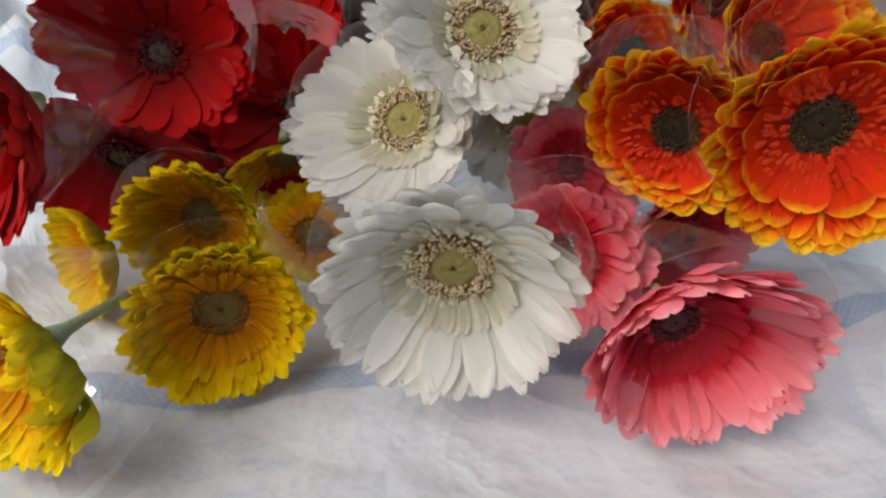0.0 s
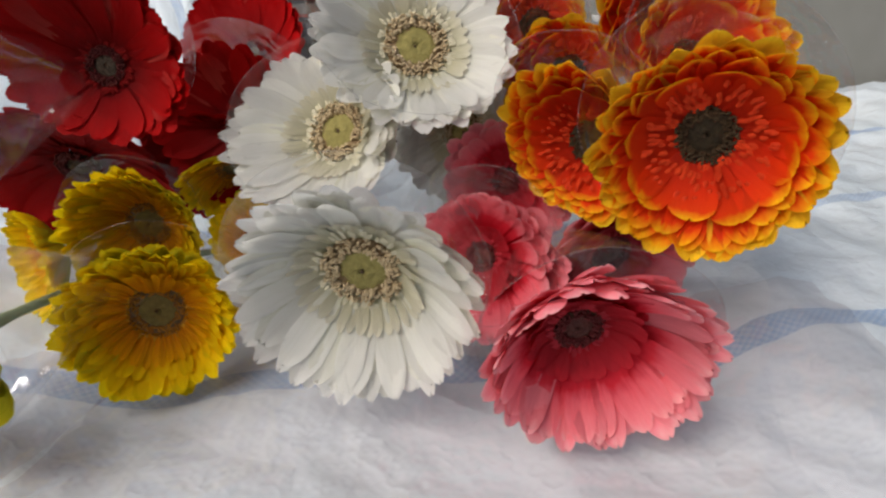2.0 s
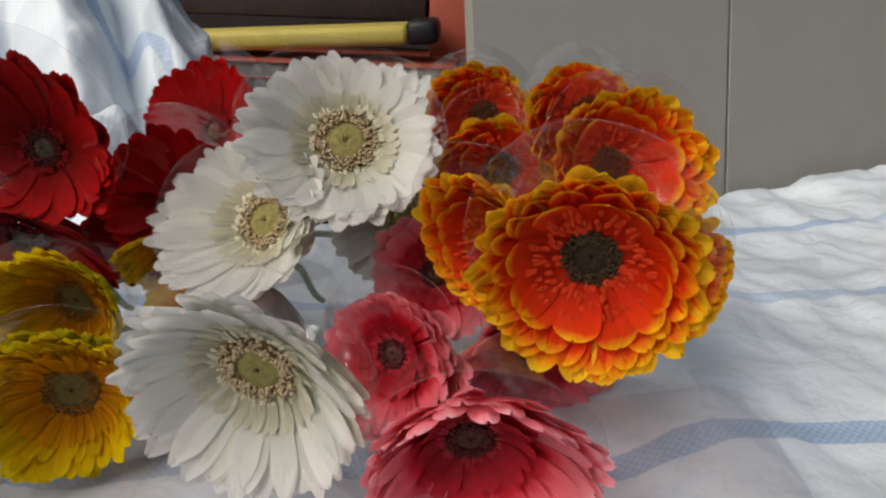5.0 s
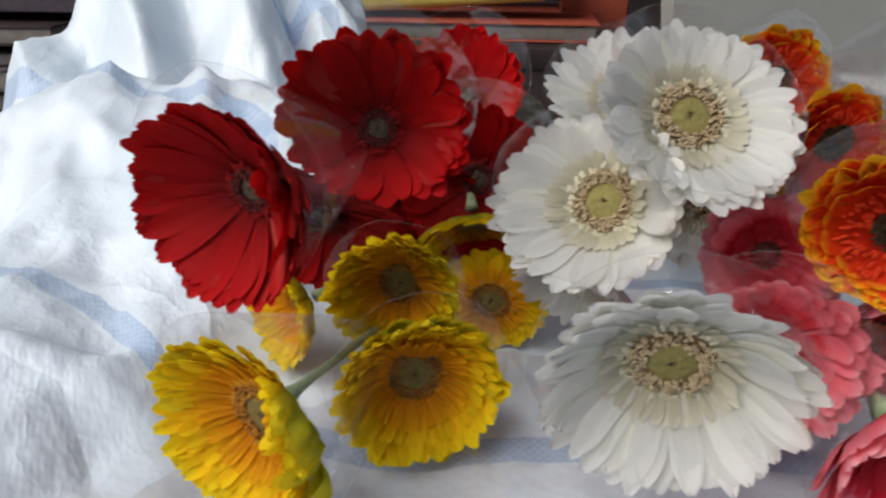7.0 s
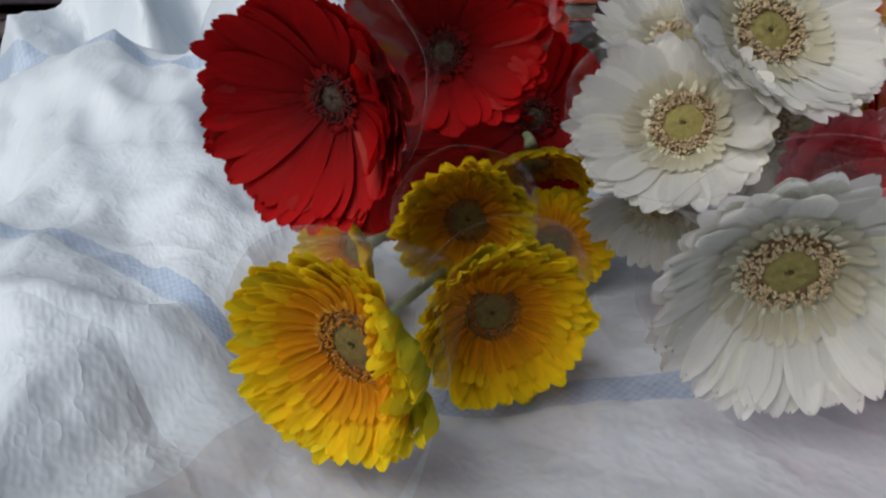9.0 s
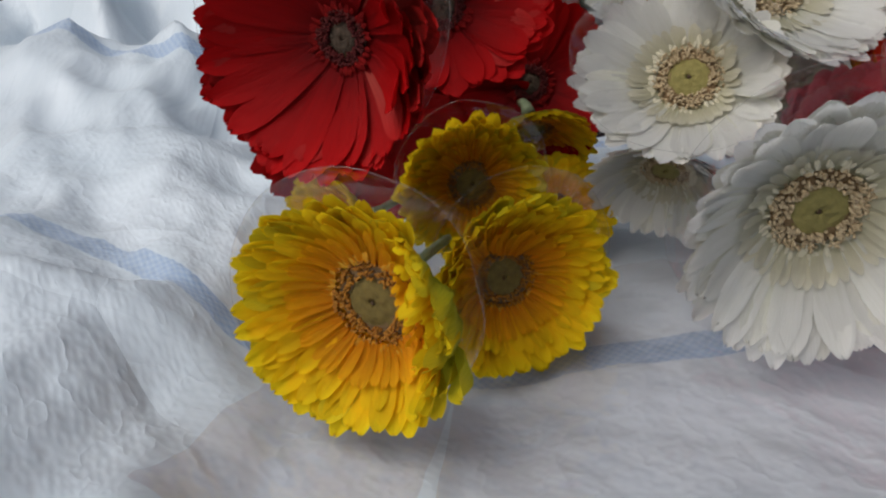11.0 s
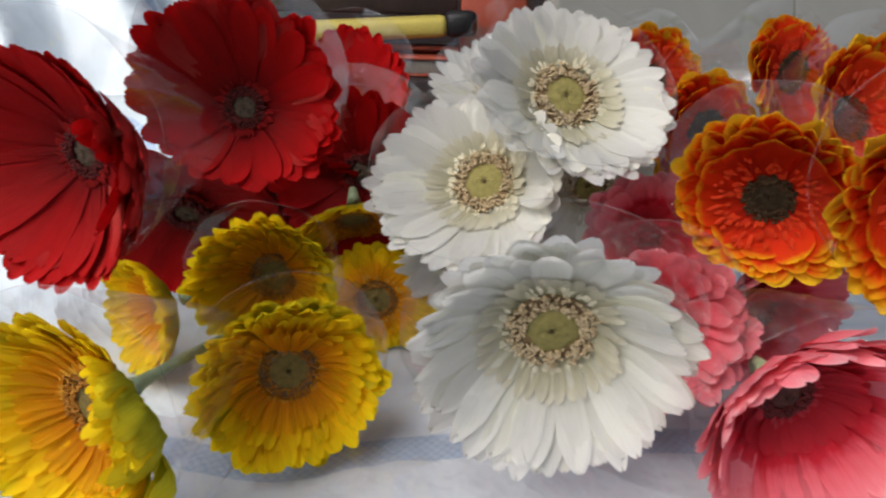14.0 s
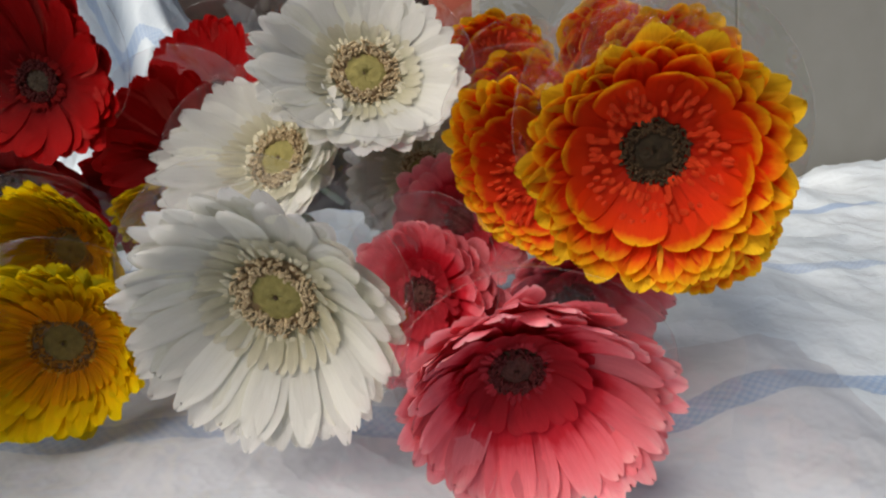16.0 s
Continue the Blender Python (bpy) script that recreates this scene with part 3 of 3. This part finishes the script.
for k, (hue, heart, rim, elevation, bearing, radius) in enumerate(FLOWERS):
    bare = k in (22, 23, 24, 25, 27, 28)
    gerbera(hue, heart, rim, elevation, bearing, radius, k + 1, LABELS[hue].replace("in a clear sleeve", "low in the bunch") if bare else LABELS[hue], 0 if bare else 1.07, PINCHED.get(k, ()))


# ---- behind the bunch ----
def setting(name, lo, hi, material, m=None, bevel=0.0):
    bm = bmesh.new()
    box(bm, lo, hi, bevel)
    ob = new(name, mesh_of(name, bm, material, False))
    if m is not None:
        ob.matrix_basis = m
    return tagged(ob, kind="structure")


floor = setting("floor", (-6, -6, -0.65), (6, 6, -0.56), CONCRETE)
partition = pose(0.052, 0.545, 0, -14, 0, 22.5)
for k, (x0, x1) in enumerate(((0.028, 0.30), (0.303, 1.6))):
    setting("wall_panel_%d" % (k + 1), (x0, 0.012, -0.56), (x1, 0.03, 1.6), WALLPAINT, partition, 0.001)


BROWN = grainy("dark_brown_board", (0.018, 0.012, 0.012), (0.045, 0.028, 0.026), 14, 0.6)
PURPLE = grainy("purple_grey_board", (0.05, 0.04, 0.05), (0.13, 0.10, 0.12), 14, 0.6)
REDCARD = grainy("red_card", (0.30, 0.06, 0.035), (0.38, 0.08, 0.045), 20, 0.55)
YELLOWCARD = grainy("yellow_card", (0.46, 0.38, 0.08), (0.60, 0.50, 0.13), 25, 0.5)
BLACKPLASTIC = grainy("black_plastic", (0.008, 0.008, 0.009), (0.02, 0.02, 0.022), 40, 0.4)
PAPER = grainy("page_edges", (0.16, 0.14, 0.12), (0.26, 0.23, 0.20), 60, 0.8)
# near-black colour standing in for the dimness of the space behind the stall
BACKDARK = grainy("background_dark", (0.02, 0.014, 0.016), (0.04, 0.03, 0.032), 4, 0.8)

# added backdrops, coloured dark to close the unlit space behind and at left
setting("backdrop_back", (-3.0, 1.60, -0.56), (1.2, 1.66, 1.6), BACKDARK)
setting("backdrop_left", (-2.0, 0.2, -0.56), (-1.94, 1.60, 0.7), BACKDARK)


def carton(lo, hi, material, m, label, lid=True):
    """A shut carton: a body, a lid that overlaps it, and a pale strip of tape."""
    thing = tagged(new("carton"), label, "box", "cartons behind the cloth")
    thing.matrix_basis = m
    bm = bmesh.new()
    box(bm, lo, hi, 0.003)
    part("body", bm, material, thing)
    if lid:
        bm = bmesh.new()
        h = min(0.025, (hi[2] - lo[2]) * 0.3)
        box(bm, (lo[0] - 0.003, lo[1] - 0.003, hi[2] - h), (hi[0] + 0.003, hi[1] + 0.003, hi[2] + 0.003), 0.002)
        part("lid", bm, material, thing)
    return thing


def book(size, m, cover, label):
    """A closed book lying flat: two boards, a spine and the block of pages."""
    w, d, h = size
    thing = tagged(new("book"), label, "book", "books stacked behind the cloth")
    thing.matrix_basis = m
    for name, lo, hi, mat in (("cover", (0, 0, 0), (w, d, 0.003), cover), ("cover", (0, 0, h - 0.003), (w, d, h), cover), ("spine", (0, d - 0.003, 0.0031), (w, d, h - 0.0031), cover), ("page_block", (0.004, 0.004, 0.0031), (w - 0.004, d - 0.0035, h - 0.0031), PAPER)):
        bm = bmesh.new()
        box(bm, lo, hi, 0.0008)
        part(name, bm, mat, thing)
    return thing


def yellow_pack():
    """A long flat yellow packet with a black end cap."""
    thing = tagged(new("packet"), "long flat yellow packet with a black end cap", "packet")
    thing.matrix_basis = pose(-0.37, 0.90, 0.075, 0, -4.5, 1)
    bm = bmesh.new()
    box(bm, (0, 0, 0), (0.335, 0.09, 0.026), 0.008)
    for v in bm.verts:
        v.co.z += 0.003 * math.sin(v.co.x * 14)
    part("sleeve", bm, YELLOWCARD, thing)
    bm = bmesh.new()
    box(bm, (0.333, 0.003, -0.004), (0.375, 0.087, 0.028), 0.008)
    part("end_cap", bm, BLACKPLASTIC, thing)


# the stack under and round the packet
carton((-0.42, 0, -0.56), (0.11, 0.35, 0.045), BROWN, pose(0, 0.86, 0), "dark brown carton standing on the floor")
book((0.36, 0.24, 0.024), pose(-0.33, 0.88, 0.0495, 0, 0, 1.5), REDCARD, "closed book with a dull red cover on a carton")
yellow_pack()
carton((-0.40, 0, 0.0), (0.0, 0.16, 0.05), BROWN, pose(-0.024, 1.02, 0.1215, 0, 0, 2), "flat dark brown carton on the stack", False)
carton((0.0, 0, 0.0), (0.095, 0.12, 0.12), REDCARD, pose(-0.018, 1.01, 0.0495), "small brick-red carton on the stack", False)
# the dark stacks beside the cloth
carton((-0.55, 0, -0.56), (0.0, 0.45, -0.12), BROWN, pose(-0.62, 0.85, 0, 0, 0, 8), "dark brown carton standing on the floor")
for k in range(5):
    book((0.26 - 0.02 * (k % 2), 0.20, 0.022 + 0.006 * (k % 3)), pose(-1.02 + 0.012 * (k % 3), 0.88, -0.112 + 0.034 * k, 0, 0, 6 + 5 * (k % 2)), (PURPLE, BROWN, PURPLE, BROWN, BROWN)[k], "closed dark book with pale pages in a stack")
carton((0, 0, 0), (0.30, 0.22, 0.16), PURPLE, pose(-1.0, 0.93, 0.066, 0, 0, 4), "purple-grey carton on a stack of books")


# ---- loose film under the bunch ----
def film_sheet(corners, label, seed, material):
    """A creased sheet of clear film lying on the cloth, cut along straight edges."""
    bm = bmesh.new()
    (ax, ay), (bx, by), (cx, cy), (dx, dy) = corners
    rows = []
    for i in range(61):
        u = i / 60
        row = []
        for j in range(61):
            v = j / 60
            x = (1 - v) * ((1 - u) * ax + u * bx) + v * ((1 - u) * dx + u * cx)
            y = (1 - v) * ((1 - u) * ay + u * by) + v * ((1 - u) * dy + u * cy)
            z = tarp_height(x, y) + 0.006 + 0.006 * abs(noise.noise((x * 24, y * 24, seed))) + 0.0035 * abs(noise.noise((x * 70 + y * 25, y * 45, seed + 4)))
            row.append(bm.verts.new((x, y, z)))
        rows.append(row)
    grid_faces(bm, rows, False)
    ob = tagged(new("film_sheet", mesh_of("film_sheet", bm, material)), label, "plastic film", "loose film under the flowers")
    ob.visible_shadow = False


LOOSEFILM = film_material("mauve_film", (0.875, 0.85, 0.862, 1), 0.01, 0.12, 0.5)
film_sheet(((-0.185, 0.115), (-0.125, 0.095), (-0.10, 0.24), (-0.165, 0.20)), "clear creased plastic film lying on the tarpaulin", 1.0, LOOSEFILM)
film_sheet(((-0.115, 0.125), (0.21, 0.095), (0.20, 0.26), (-0.10, 0.27)), "clear mauve-tinted plastic film lying on the tarpaulin", 2.0, LOOSEFILM)
